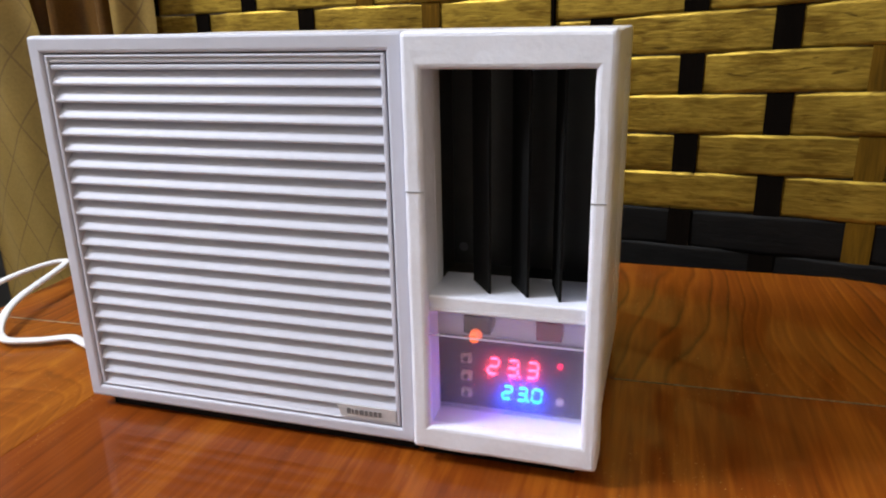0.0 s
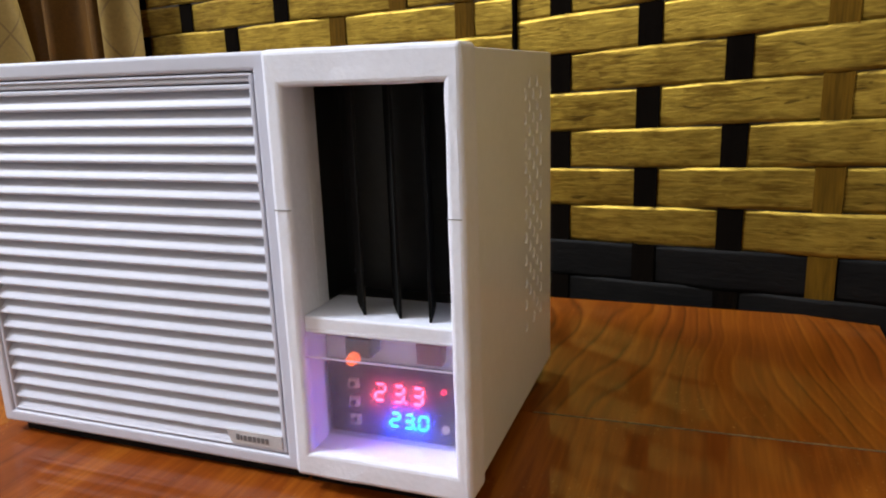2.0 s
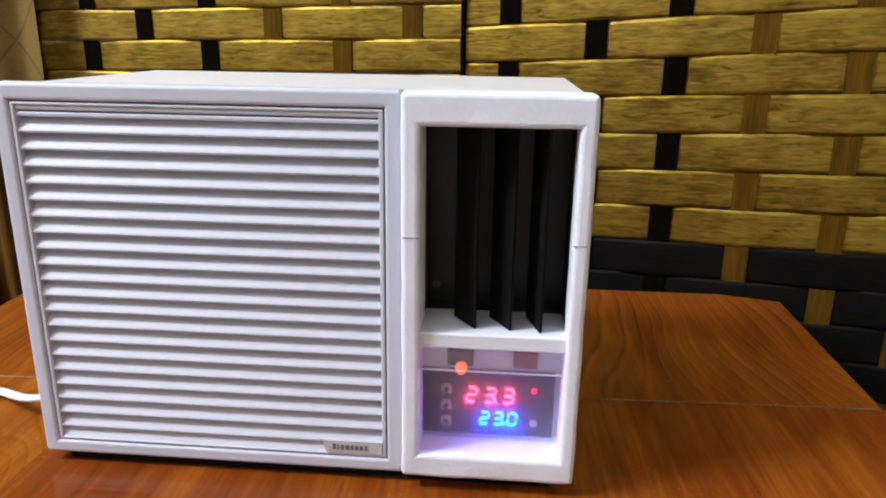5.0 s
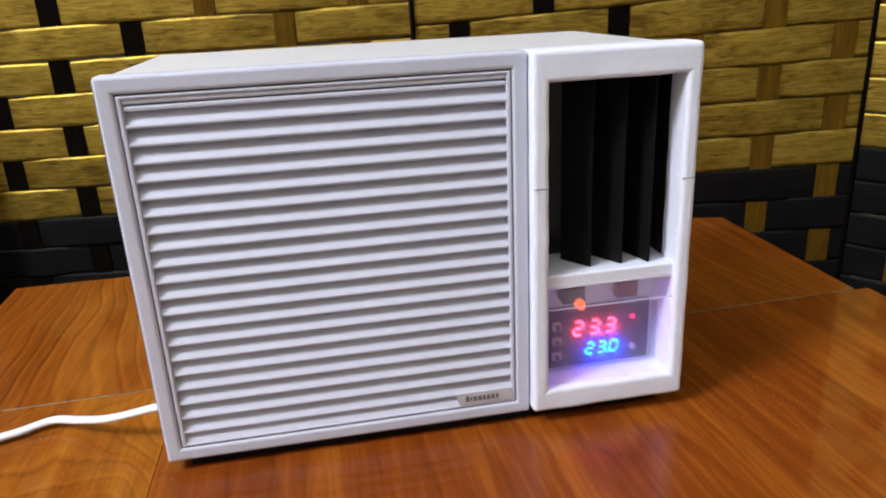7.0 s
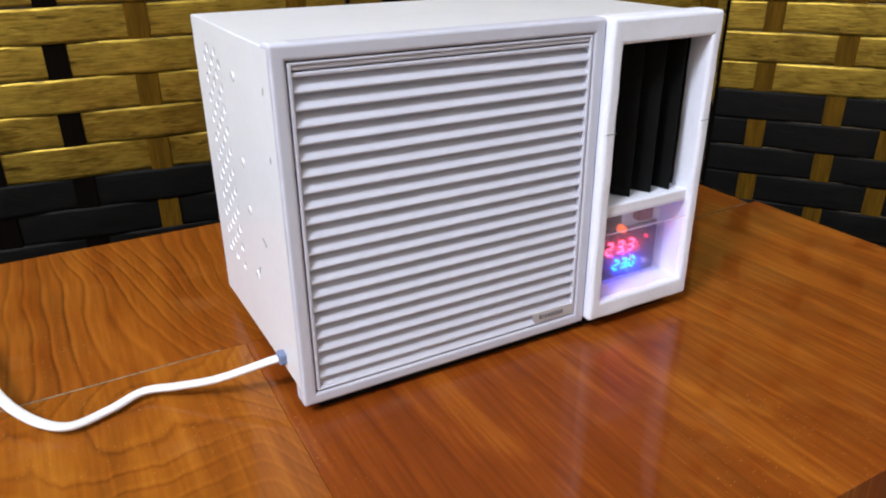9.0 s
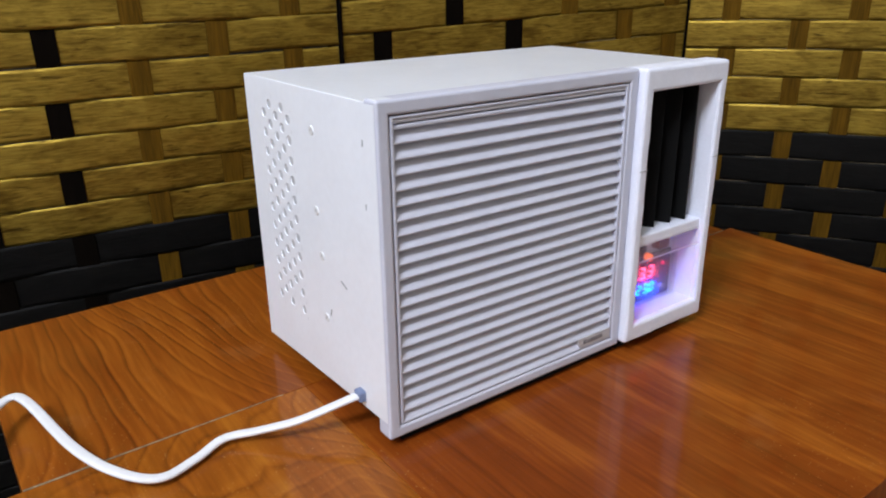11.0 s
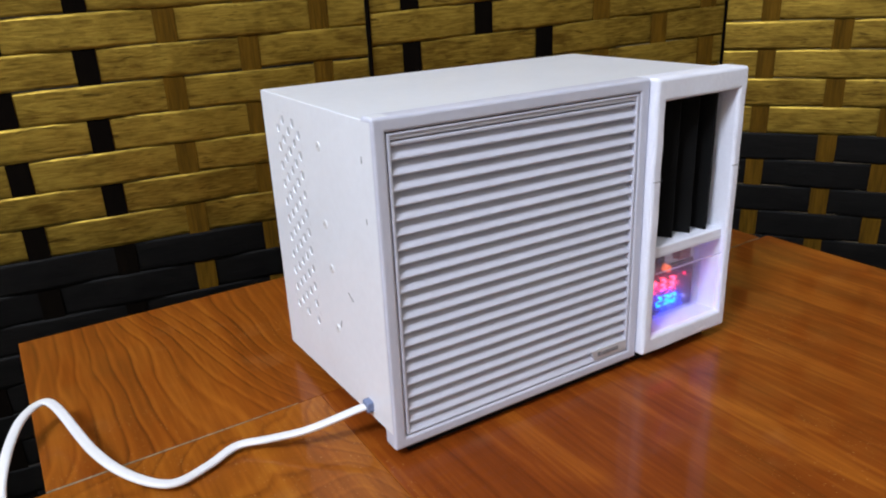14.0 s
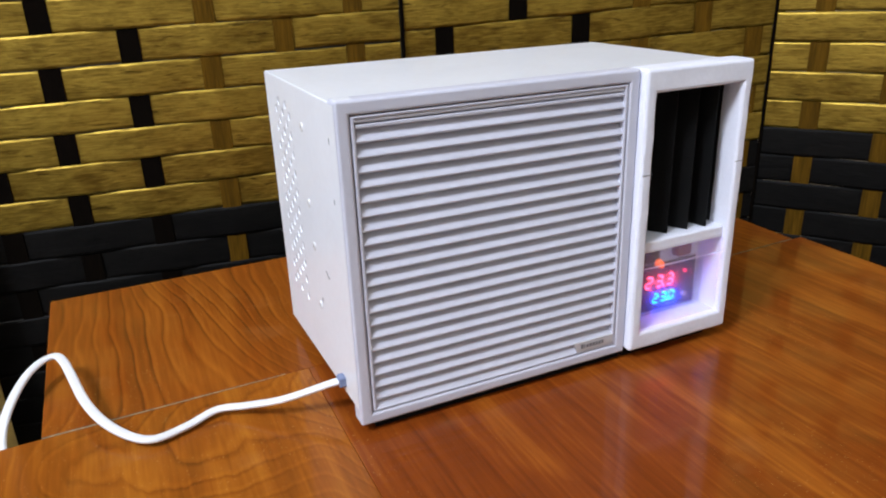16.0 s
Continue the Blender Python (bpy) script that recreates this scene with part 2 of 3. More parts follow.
WOOD_FRONT = lacquered_wood("varnished_wood_front", (0.078, 0.0130, 0.0020), (0.200, 0.0430, 0.0042), (0.420, 0.132, 0.0115), 12.4, 34.0, (10, 2.4, 1), 9.0, 0.10, 0.68, 0.16, (40, 3.0, 1))
WORN_JOINT = material("worn_joint_filler", (0.22, 0.17, 0.11), 0.7, vary=0.7, scale=90, fine=700, bump=0.4)
EDGE_BAND = material("dark_edge_band", (0.10, 0.045, 0.02), 0.5, vary=0.2)
STRAW = paper_strip("ochre_paper_strip", (0.44, 0.300, 0.044), (0.125, 0.070, 0.007), 0.43, 0.82, 0.35, 0.7)
CHAR = paper_strip("charcoal_paper_strip", (0.0055, 0.0048, 0.0042), (0.0013, 0.0011, 0.0010), 0.6, 0.0, 0.12, 0.4)
WARP_DARK = material("dark_warp_strip", (0.0035, 0.0024, 0.0016), 0.9, gloss=0.02, vary=0.3, stretch=(5, 1, 0.35), bump=0.3)
WARP_BROWN = material("brown_warp_strip", (0.086, 0.043, 0.0032), 0.75, gloss=0.05, vary=0.6, scale=26, fine=120, stretch=(5, 1, 0.35), bump=0.3)
CURTAIN = material("gold_curtain_cloth", (0.35, 0.225, 0.055), 0.5, vary=0.2, scale=12, fine=350, bump=0.2)
CURTAIN_BROWN = material("brown_curtain_cloth", (0.21, 0.095, 0.016), 0.42, vary=0.25, scale=14, fine=350, bump=0.2)
PLASTER = material("wall_plaster", (0.62, 0.57, 0.48), 0.8, vary=0.06, scale=4, fine=80)
# warm tone picked for the light it throws back on the unit's right side
BOUNCE_PAINT = material("warm_bounce_paint", (0.70, 0.57, 0.38), 0.8, vary=0.06, scale=4, fine=80)
CEILING = material("ceiling_paint", (0.75, 0.75, 0.73), 0.85, vary=0.04, scale=4, fine=80)
FLOOR = material("floor_tile", (0.06, 0.05, 0.042), 0.4, vary=0.15, scale=5, fine=60)
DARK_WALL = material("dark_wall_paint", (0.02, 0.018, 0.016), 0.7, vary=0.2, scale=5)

# ---------------------------------------------------------------- mesh helpers


def box(bm, x0, x1, y0, y1, z0, z1, bevel=0.0, seg=2):
    """Adds a box, its edges rounded by bevel."""
    made = bmesh.ops.create_cube(bm, size=1.0)["verts"]
    for v in made:
        v.co = Vector((x0 + (v.co.x + 0.5) * (x1 - x0), y0 + (v.co.y + 0.5) * (y1 - y0), z0 + (v.co.z + 0.5) * (z1 - z0)))
    if bevel:
        edges = list({e for v in made for e in v.link_edges})
        bmesh.ops.bevel(bm, geom=edges, offset=bevel, segments=seg, affect="EDGES", profile=0.5)
    return bm


def one_box(x0, x1, y0, y1, z0, z1, bevel=0.0, seg=2):
    return box(bmesh.new(), x0, x1, y0, y1, z0, z1, bevel, seg)


def ring(outer, inner, y0, y1, bevel=0.0, seg=3):
    """A rectangular frame (x0, x1, z0, z1) with a hole through it, from y0 (front) to y1."""
    bm = bmesh.new()

    def loop(r, y):
        x0, x1, z0, z1 = r
        return [bm.verts.new((x, y, z)) for x, z in ((x0, z0), (x1, z0), (x1, z1), (x0, z1))]

    of, nf, ob_, nb = loop(outer, y0), loop(inner, y0), loop(outer, y1), loop(inner, y1)
    for i in range(4):
        j = (i + 1) % 4
        bm.faces.new((of[i], of[j], nf[j], nf[i]))
        bm.faces.new((ob_[j], ob_[i], nb[i], nb[j]))
        bm.faces.new((of[j], of[i], ob_[i], ob_[j]))
        bm.faces.new((nf[i], nf[j], nb[j], nb[i]))
    if bevel:
        keep = set(of) | set(nf)
        side = [e for e in bm.edges if (e.verts[0] in keep and e.verts[1] in keep) and not ((e.verts[0] in of) != (e.verts[1] in of))]
        side += [e for e in bm.edges if e.verts[0] in (*of, *ob_) and e.verts[1] in (*of, *ob_) and abs(e.verts[0].co.y - e.verts[1].co.y) > 1e-6]
        bmesh.ops.bevel(bm, geom=list(set(side)), offset=bevel, segments=seg, affect="EDGES", profile=0.5)
    bmesh.ops.recalc_face_normals(bm, faces=bm.faces[:])
    return bm


def roughen(bm, amount, scale, step):
    """Cuts long edges and makes the surface slightly uneven, like hand-cut foam."""
    for _ in range(5):
        long = [e for e in bm.edges if e.calc_length() > step]
        if long:
            bmesh.ops.subdivide_edges(bm, edges=long, cuts=1, use_grid_fill=True)
    for v in bm.verts:
        v.co += amount * noise.noise_vector(v.co * scale) + 0.4 * amount * noise.noise_vector(v.co * scale * 4)
    return bm


def disc(bm, centre, radius, depth, axis, n=20, rim=0.0):
    """A short cylinder; axis 'x' or 'y' or 'z'."""
    turn = {"x": Euler((0, radians(90), 0)), "y": Euler((radians(90), 0, 0)), "z": Euler((0, 0, 0))}[axis]
    made = bmesh.ops.create_cone(bm, cap_ends=True, segments=n, radius1=radius, radius2=radius - rim, depth=depth)["verts"]
    m = Matrix.LocRotScale(centre, turn, None)
    bmesh.ops.transform(bm, matrix=m, verts=made)
    return bm


def part(name, bm, mat, parent=None, label="", smooth=False):
    mesh = bpy.data.meshes.new(name)
    bm.to_mesh(mesh)
    bm.free()
    mesh.materials.append(mat)
    if smooth:
        for p in mesh.polygons:
            p.use_smooth = True
    ob = new(name, mesh)
    ob.parent = parent
    if label:
        ob["label"] = label
    return ob


def thing(name, label, category, group="", kind="", at=(0, 0, 0)):
    ob = new(name)
    ob.location = at
    return tagged(ob, label, category, group, kind)


def structure(name, bm, mat, label, category):
    return tagged(part(name, bm, mat), label, category, kind="structure")


# ---------------------------------------------------------------- room
TOP = 0.746
structure("floor", one_box(-2.2, 1.6, -2.6, 1.6, -0.1, 0.0), FLOOR, "plain dull brown tiled floor of the room", "floor")
structure("ceiling", one_box(-2.2, 1.6, -2.6, 1.6, 2.7, 2.8), CEILING, "plain white painted ceiling", "ceiling")
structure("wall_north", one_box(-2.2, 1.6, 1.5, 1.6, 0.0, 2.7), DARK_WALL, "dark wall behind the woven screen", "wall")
structure("wall_south", one_box(-2.2, 1.6, -2.6, -2.5, 0.0, 2.7), PLASTER, "plain plaster wall", "wall")
structure("wall_west", one_box(-2.2, -2.1, -2.5, 1.5, 0.0, 2.7), PLASTER, "plain plaster wall", "wall")
# never in view: closes the room and works as a warm reflector
structure("wall_east", one_box(1.5, 1.6, -2.5, 1.5, 0.0, 2.7), BOUNCE_PAINT, "unseen ochre wall added to bounce warm light", "wall")

# ---------------------------------------------------------------- table
table = thing("table", "small varnished reddish-brown wooden table with a jointed top", "table")


def leaf(name, corners, mat, label):
    """A table board from its four corners (x, y), 22 mm thick, with softened edges."""
    bm = bmesh.new()
    lo = [bm.verts.new((x, y, TOP - 0.022)) for x, y in corners]
    hi = [bm.verts.new((x, y, TOP)) for x, y in corners]
    bm.faces.new(hi)
    bm.faces.new(lo[::-1])
    for i in range(4):
        j = (i + 1) % 4
        bm.faces.new((lo[i], lo[j], hi[j], hi[i]))
    bmesh.ops.recalc_face_normals(bm, faces=bm.faces[:])
    bmesh.ops.bevel(bm, geom=bm.edges[:], offset=0.0003, segments=1, affect="EDGES")
    return part(name, bm, mat, table, label)


leaf("back_board", [(-0.2615, 0.0776), (0.287, 0.0946), (0.2915, 0.2680), (-0.2645, 0.2635)], WOOD_BACK, "varnished wood board with wavy grain")
leaf("front_board", [(-0.345, -0.1465), (-0.1216, -0.1465), (-0.1216, 0.0815), (-0.345, 0.0748)], WOOD_LEFT, "lighter orange varnished board with swirling grain")
leaf("front_board", [(-0.1215, -0.1465), (0.296, -0.1465), (0.296, 0.0943), (-0.1215, 0.0815)], WOOD_FRONT, "reddish varnished board")
bm = bmesh.new()
low = [bm.verts.new(c) for c in ((-0.2613, 0.0768, TOP - 0.001), (-0.1350, 0.0808, TOP - 0.001), (-0.1350, 0.0813, TOP - 0.001), (-0.2613, 0.0780, TOP - 0.001))]
high = [bm.verts.new(v.co + Vector((0, 0, 0.0013))) for v in low]
bm.faces.new(high)
for i in range(4):
    bm.faces.new((low[i - 1], low[i], high[i], high[i - 1]))
part("joint", bm, WORN_JOINT, table, "worn grey joint between two boards")
bm = bmesh.new()
low = [bm.verts.new((x, 0.0857 + 0.031 * x + dy, TOP - 0.001)) for x, dy in ((0.118, -0.0002), (0.286, -0.0002), (0.286, 0.0002), (0.118, 0.0002))]
high = [bm.verts.new(v.co + Vector((0, 0, 0.0012))) for v in low]
bm.faces.new(high)
for i in range(4):
    bm.faces.new((low[i - 1], low[i], high[i], high[i - 1]))
part("joint", bm, WORN_JOINT, table, "faint worn joint between two boards")
part("rail", one_box(-0.24, 0.26, -0.12, -0.10, TOP - 0.08, TOP - 0.022, 0.002), EDGE_BAND, table)
part("rail", one_box(-0.24, 0.26, 0.20, 0.22, TOP - 0.08, TOP - 0.022, 0.002), EDGE_BAND, table)
for lx in (-0.225, 0.245):
    for ly in (-0.11, 0.21):
        part("leg", one_box(lx - 0.018, lx + 0.018, ly - 0.018, ly + 0.018, 0.0, TOP - 0.022, 0.003), EDGE_BAND, table)

# ---------------------------------------------------------------- model air conditioner
Z0, Z1 = 0.7528, 0.9118
unit = thing("model_air_conditioner", "white handmade miniature window air conditioner standing on the table", "model appliance", at=(0, 0, 0))

# casing: painted sheet with a drilled field on both sides
X0, X1, YF, YB = -0.1148, 0.1152, 0.0125, 0.1415


def side_panel(x, inward, front, rise):
    """A sheet with staggered round holes cut through it, 1.2 mm thick."""
    bm = bmesh.new()

    def low_edge(y):
        return 0.7535 + rise * min(1.0, (YB - y) / (YB - YF))

    ys = [0.0892, 0.0965, 0.1038, 0.1112, 0.1185]
    r = 0.0026
    rows = 11
    dz = 0.0104
    cols = [(y, 0.8922 if i % 2 == 0 else 0.8974) for i, y in enumerate(ys)]
    y_cuts = [0.0855] + [(a + b) / 2 for a, b in zip(ys, ys[1:])] + [0.1222]
    face_cells = []
    for i, (y, top) in enumerate(cols):
        ztop = top + dz / 2
        for k in range(rows - (1 if i in (1,) else 0)):
            face_cells.append((y_cuts[i], y_cuts[i + 1], ztop - (k + 1) * dz, ztop - k * dz, y, ztop - (k + 0.5) * dz))
        # plain sheet above and below the column
        k = rows - (1 if i in (1,) else 0)
        for a, b in ((ztop, 0.9100), (None, ztop - k * dz)):
            lows = [low_edge(yy) if a is None else a for yy in (y_cuts[i], y_cuts[i + 1])]
            vs = [bm.verts.new((x, yy, zz)) for yy, zz in ((y_cuts[i], lows[0]), (y_cuts[i + 1], lows[1]), (y_cuts[i + 1], b), (y_cuts[i], b))]
            bm.faces.new(vs)
    n = 16
    for ya, yb, za, zb, cy, cz in face_cells:
        circle, rim, deep = [], [], []
        for q in range(n):
            a = 2 * math.pi * (q + 0.5) / n
            c, s = math.cos(a), math.sin(a)
            circle.append(bm.verts.new((x, cy + r * c, cz + r * s)))
            deep.append(bm.verts.new((x + inward * 0.0005, cy + r * 0.92 * c, cz + r * 0.92 * s)))
            h = min((abs((yb - cy) / c) if c > 0 else abs((ya - cy) / c)), (abs((zb - cz) / s) if s > 0 else abs((za - cz) / s)))
            rim.append(bm.verts.new((x, cy + h * c, cz + h * s)))
        for q in range(n):
            p = (q + 1) % n
            bm.faces.new((circle[q], circle[p], rim[p], rim[q]))
            bm.faces.new((circle[p], circle[q], deep[q], deep[p]))
        for sy, sz in ((1, 1), (-1, 1), (-1, -1), (1, -1)):
            cc = bm.verts.new((x, yb if sy > 0 else ya, zb if sz > 0 else za))
            best = sorted(range(n), key=lambda q: (rim[q].co - cc.co).length)[:2]
            bm.faces.new((rim[best[0]], rim[best[1]], cc))
    for a, b in ((front, 0.0855), (0.1222, YB)):
        za, zb = low_edge(a), low_edge(b)
        vs = [bm.verts.new((x, yy, zz)) for yy, zz in ((a, 0.91), (b, 0.91), (b, zb), (a, za))]
        bm.faces.new(vs)
    bmesh.ops.remove_doubles(bm, verts=bm.verts[:], dist=1e-6)
    bmesh.ops.recalc_face_normals(bm, faces=bm.faces[:])
    return bm


part("side_panel", side_panel(X0, 1, 0.0047, 0.0067), WHITE_SHEET, unit, "white painted side panel with drilled vent holes")
part("side_panel", side_panel(X1, -1, YF, 0.0), WHITE_SHEET, unit, "white painted side panel with drilled vent holes")
# added sheets carry the holes' tone: shaded grey on the west, bright on the east
for lx, liner, tint in ((X0 + 0.0006, HOLE_SHADE, "grey"), (X1 - 0.0011, WHITE_FOAM, "white")):
    part("hole_tone_sheet", one_box(lx, lx + 0.0005, 0.0850, 0.1230, 0.7700, 0.9060), liner, unit, tint + " sheet added to set how dark the vent holes look")
part("top_panel", one_box(X0 + 0.0003, X1 - 0.0003, YF, YB, 0.9086, 0.9103, 0.0006), WHITE_SHEET, unit)
part("back_panel", one_box(X0 + 0.0012, X1 - 0.0012, YB - 0.0015, YB, 0.7545, 0.9086), WHITE_SHEET, unit)
bm = bmesh.new()
vs = [bm.verts.new(c) for c in ((X0 + 0.001, YF, 0.7602), (X1 - 0.001, YF, 0.7602), (X1 - 0.001, YB - 0.001, 0.7538), (X0 + 0.001, YB - 0.001, 0.7538))]
bm.faces.new(vs)
bmesh.ops.solidify(bm, geom=bm.faces[:], thickness=0.0012)
# black colour here deepens the shade and its mirror image on the table
part("bottom_panel", bm, RUBBER_AND_SHADE, unit, "underside blackened to deepen the shade below it")
# added black strips that imitate the shadow in the gap below the front
part("front_shade_strip", one_box(-0.1060, 0.0448, 0.0075, 0.0112, TOP + 0.0001, 0.7515, 0.0004), RUBBER_AND_SHADE, unit, "black strip added as the shadow under the front edge")
part("front_shade_strip", one_box(0.0468, 0.1085, 0.0070, 0.0112, TOP + 0.0001, 0.7532, 0.0004), RUBBER_AND_SHADE, unit, "black strip added as the shadow under the front edge")
for fx in (-0.095, 0.095):
    for fy in (0.024, 0.125):
        zt = 0.7602 - 0.0067 * (fy - YF) / (YB - YF)
        part("foot", disc(bmesh.new(), (fx, fy, (TOP + zt) / 2), 0.006, zt - TOP, "z", 16), RUBBER_AND_SHADE, unit, "small black rubber foot")

# grille side: bezel, liner, louvres, badge
SEAM = 0.0452
part("bezel", ring((-0.1146, SEAM, Z0 - 0.0016, Z1), (-0.1082, 0.0388, 0.7572, 0.9052), 0.0035, 0.0128, 0.0014), WHITE_PLASTIC, unit, "pale grey-white plastic bezel with rounded corners")
part("corner_filler", one_box(-0.1140, -0.1050, 0.0045, 0.0125, 0.9100, 0.9119, 0.0009), WHITE_SHEET, unit, "small lump of white filler on the corner")
grille = part("grille", ring((-0.1077, 0.0383, 0.7577, 0.9046), (-0.1060, 0.0366, 0.7590, 0.9034), 0.0040, 0.0120, 0.0004, 1), WHITE_PLASTIC, unit)
# dark sheet whose colour carries the shade seen between the blades
part("gap_shade_backing", one_box(-0.1079, 0.0385, 0.0120, 0.0126, 0.7575, 0.9049), DARK_GREY, grille)
for za, zb in ((0.9014, 0.9033), (0.8988, 0.9008)):
    part("top_strip", one_box(-0.1060, 0.0366, 0.0046, 0.0118, za, zb, 0.0006), WHITE_PLASTIC, grille)
PITCH, FIRST = 0.0068, 0.8979


def louvre(x0, x1):
    """A sloping blade: its top edge lies deep, its rounded lower lip comes forward."""
    bm = bmesh.new()
    section = [(0.0090, 0.0012), (0.0075, -0.0004), (0.0058, -0.0022), (0.0048, -0.0036), (0.0044, -0.0044), (0.0046, -0.0051), (0.0052, -0.0054), (0.0066, -0.0046), (0.0090, -0.0024)]
    rows = [[bm.verts.new((x, y, z)) for y, z in section] for x in (x0, x1)]
    n = len(section)
    for i in range(n):
        j = (i + 1) % n
        bm.faces.new((rows[0][i], rows[0][j], rows[1][j], rows[1][i]))
    bm.faces.new(rows[0][::-1])
    bm.faces.new(rows[1])
    bmesh.ops.recalc_face_normals(bm, faces=bm.faces[:])
    return bm


long_blade = part("louvre", louvre(-0.1060, 0.0366), WHITE_PLASTIC, grille)
long_blade.location.z = FIRST
for k in range(1, 20):
    ob = new("louvre", long_blade.data)
    ob.parent, ob.location = grille, (0, 0, FIRST - k * PITCH)
last_blade = new("louvre", long_blade.data)
last_blade.parent, last_blade.location = grille, (0, 0, 0.7633)
bm = bmesh.new()
outline = [(0.0126, 0.7592), (0.0366, 0.7592), (0.0366, 0.7648), (0.0106, 0.7648)]
near, far = [bm.verts.new((x, 0.0037, z)) for x, z in outline], [bm.verts.new((x, 0.0056, z)) for x, z in outline]
bm.faces.new(near)
for i in range(4):
    bm.faces.new((near[i - 1], near[i], far[i], far[i - 1]))
bmesh.ops.recalc_face_normals(bm, faces=bm.faces[:])
badge = part("badge", bm, BADGE_GREY, grille, "small grey maker's plate with dark lettering")
for bx, bw, bh in ((0.0152, 0.0016, 0.0026), (0.0174, 0.0007, 0.0022), (0.0188, 0.0014, 0.0022), (0.0208, 0.0018, 0.0022), (0.0231, 0.0014, 0.0022), (0.0251, 0.0014, 0.0022), (0.0271, 0.0014, 0.0022), (0.0291, 0.0013, 0.0022)):
    part("letter_bar", one_box(bx, bx + bw, 0.0035, 0.0038, 0.7608, 0.7608 + bh), BADGE_INK, badge)

# outlet side: foam frame, dark recess, shelf, vanes
RX0, RX1, RF = 0.0455, 0.1172, -0.0012
OUT = (0.0527, 0.1108, 0.7636, 0.8994)
frame_part = part("outlet_frame", roughen(ring((RX0, RX1, Z0, Z1), OUT, RF, 0.0130, 0.0019), 0.00026, 75.0, 0.005), WHITE_FOAM, unit, "white foam-board frame round the air outlet")
for cx0, cx1, cz in ((0.0462, 0.0528, 0.8570), (0.1107, 0.1160, 0.8560)):
    part("joint", one_box(cx0, cx1, RF - 0.00016, RF + 0.0003, cz, cz + 0.0003), BADGE_INK, frame_part, "fine crack between two glued pieces")
part("recess", ring((0.0500, 0.1132, 0.8100, 0.9040), (0.0515, 0.1118, 0.8168, 0.9000), 0.0131, 0.0420), BLACK_INSIDE, unit)
part("recess_lining", one_box(0.0512, 0.0528, 0.0129, 0.0208, 0.8168, 0.8996), WHITE_FOAM, unit, "white foam lining of the outlet")
part("glue_line", one_box(X1 - 0.0002, X1 + 0.0005, 0.0150, 0.0162, 0.7790, 0.8560, 0.0002), WHITE_PLASTIC, unit, "thin pale line of dried glue")
part("recess_back", one_box(0.0500, 0.1132, 0.0420, 0.0430, 0.8100, 0.9040), BLACK_INSIDE, unit, "glossy black back of the air outlet")
part("smudge", disc(bmesh.new(), (0.0556, 0.0419, 0.8240), 0.0019, 0.0004, "y", 14), DARK_GREY, unit, "small grey smudge on the black back")
part("outlet_shelf", one_box(0.0520, 0.1114, 0.0022, 0.0300, 0.8105, 0.8172, 0.0008), WHITE_FOAM, unit, "white shelf below the vanes")


def vane(x, y, dx, dy):
    """A thin black card from its front lower tip back to its hinge line."""
    bm = bmesh.new()
    d = Vector((dx, dy, 0))
    side = Vector((-dy, dx, 0)).normalized() * 0.0005
    a, b = Vector((x, y, 0.8174)), Vector((x, y, 0.8992))
    quad = [a, a + d + Vector((0, 0, 0.0002)), b + d, b]
    lo = [bm.verts.new(v - side) for v in quad]
    hi = [bm.verts.new(v + side) for v in quad]
    bm.faces.new(lo)
    bm.faces.new(hi[::-1])
    for i in range(4):
        j = (i + 1) % 4
        bm.faces.new((lo[j], lo[i], hi[i], hi[j]))
    bmesh.ops.recalc_face_normals(bm, faces=bm.faces[:])
    return bm


for vx, vy, vdx, vdy in ((0.0746, 0.0082, -0.0090, 0.0128), (0.0889, 0.0077, -0.0084, 0.0137), (0.1009, 0.0061, -0.0050, 0.0175)):
    part("vane", vane(vx, vy, vdx, vdy), BLACK_CARD, unit, "black card air-deflector vane")

# control bay: thermostat board behind a hazy plastic cover
part("bay", ring((0.0490, 0.1135, 0.7590, 0.8100), (0.0500, 0.1118, 0.7625, 0.8099), 0.0131, 0.0300), WHITE_FOAM, unit)
part("bay_back", one_box(0.0490, 0.1135, 0.0212, 0.0222, 0.7590, 0.8104), WHITE_FOAM, unit)
board = part("thermostat", one_box(0.0508, 0.1092, 0.0190, 0.0206, 0.7628, 0.7938, 0.0005), PCB, unit, "dark thermostat board with red and blue digits")
DIGITS = {"0": "abcdef", "2": "abged", "3": "abgcd"}


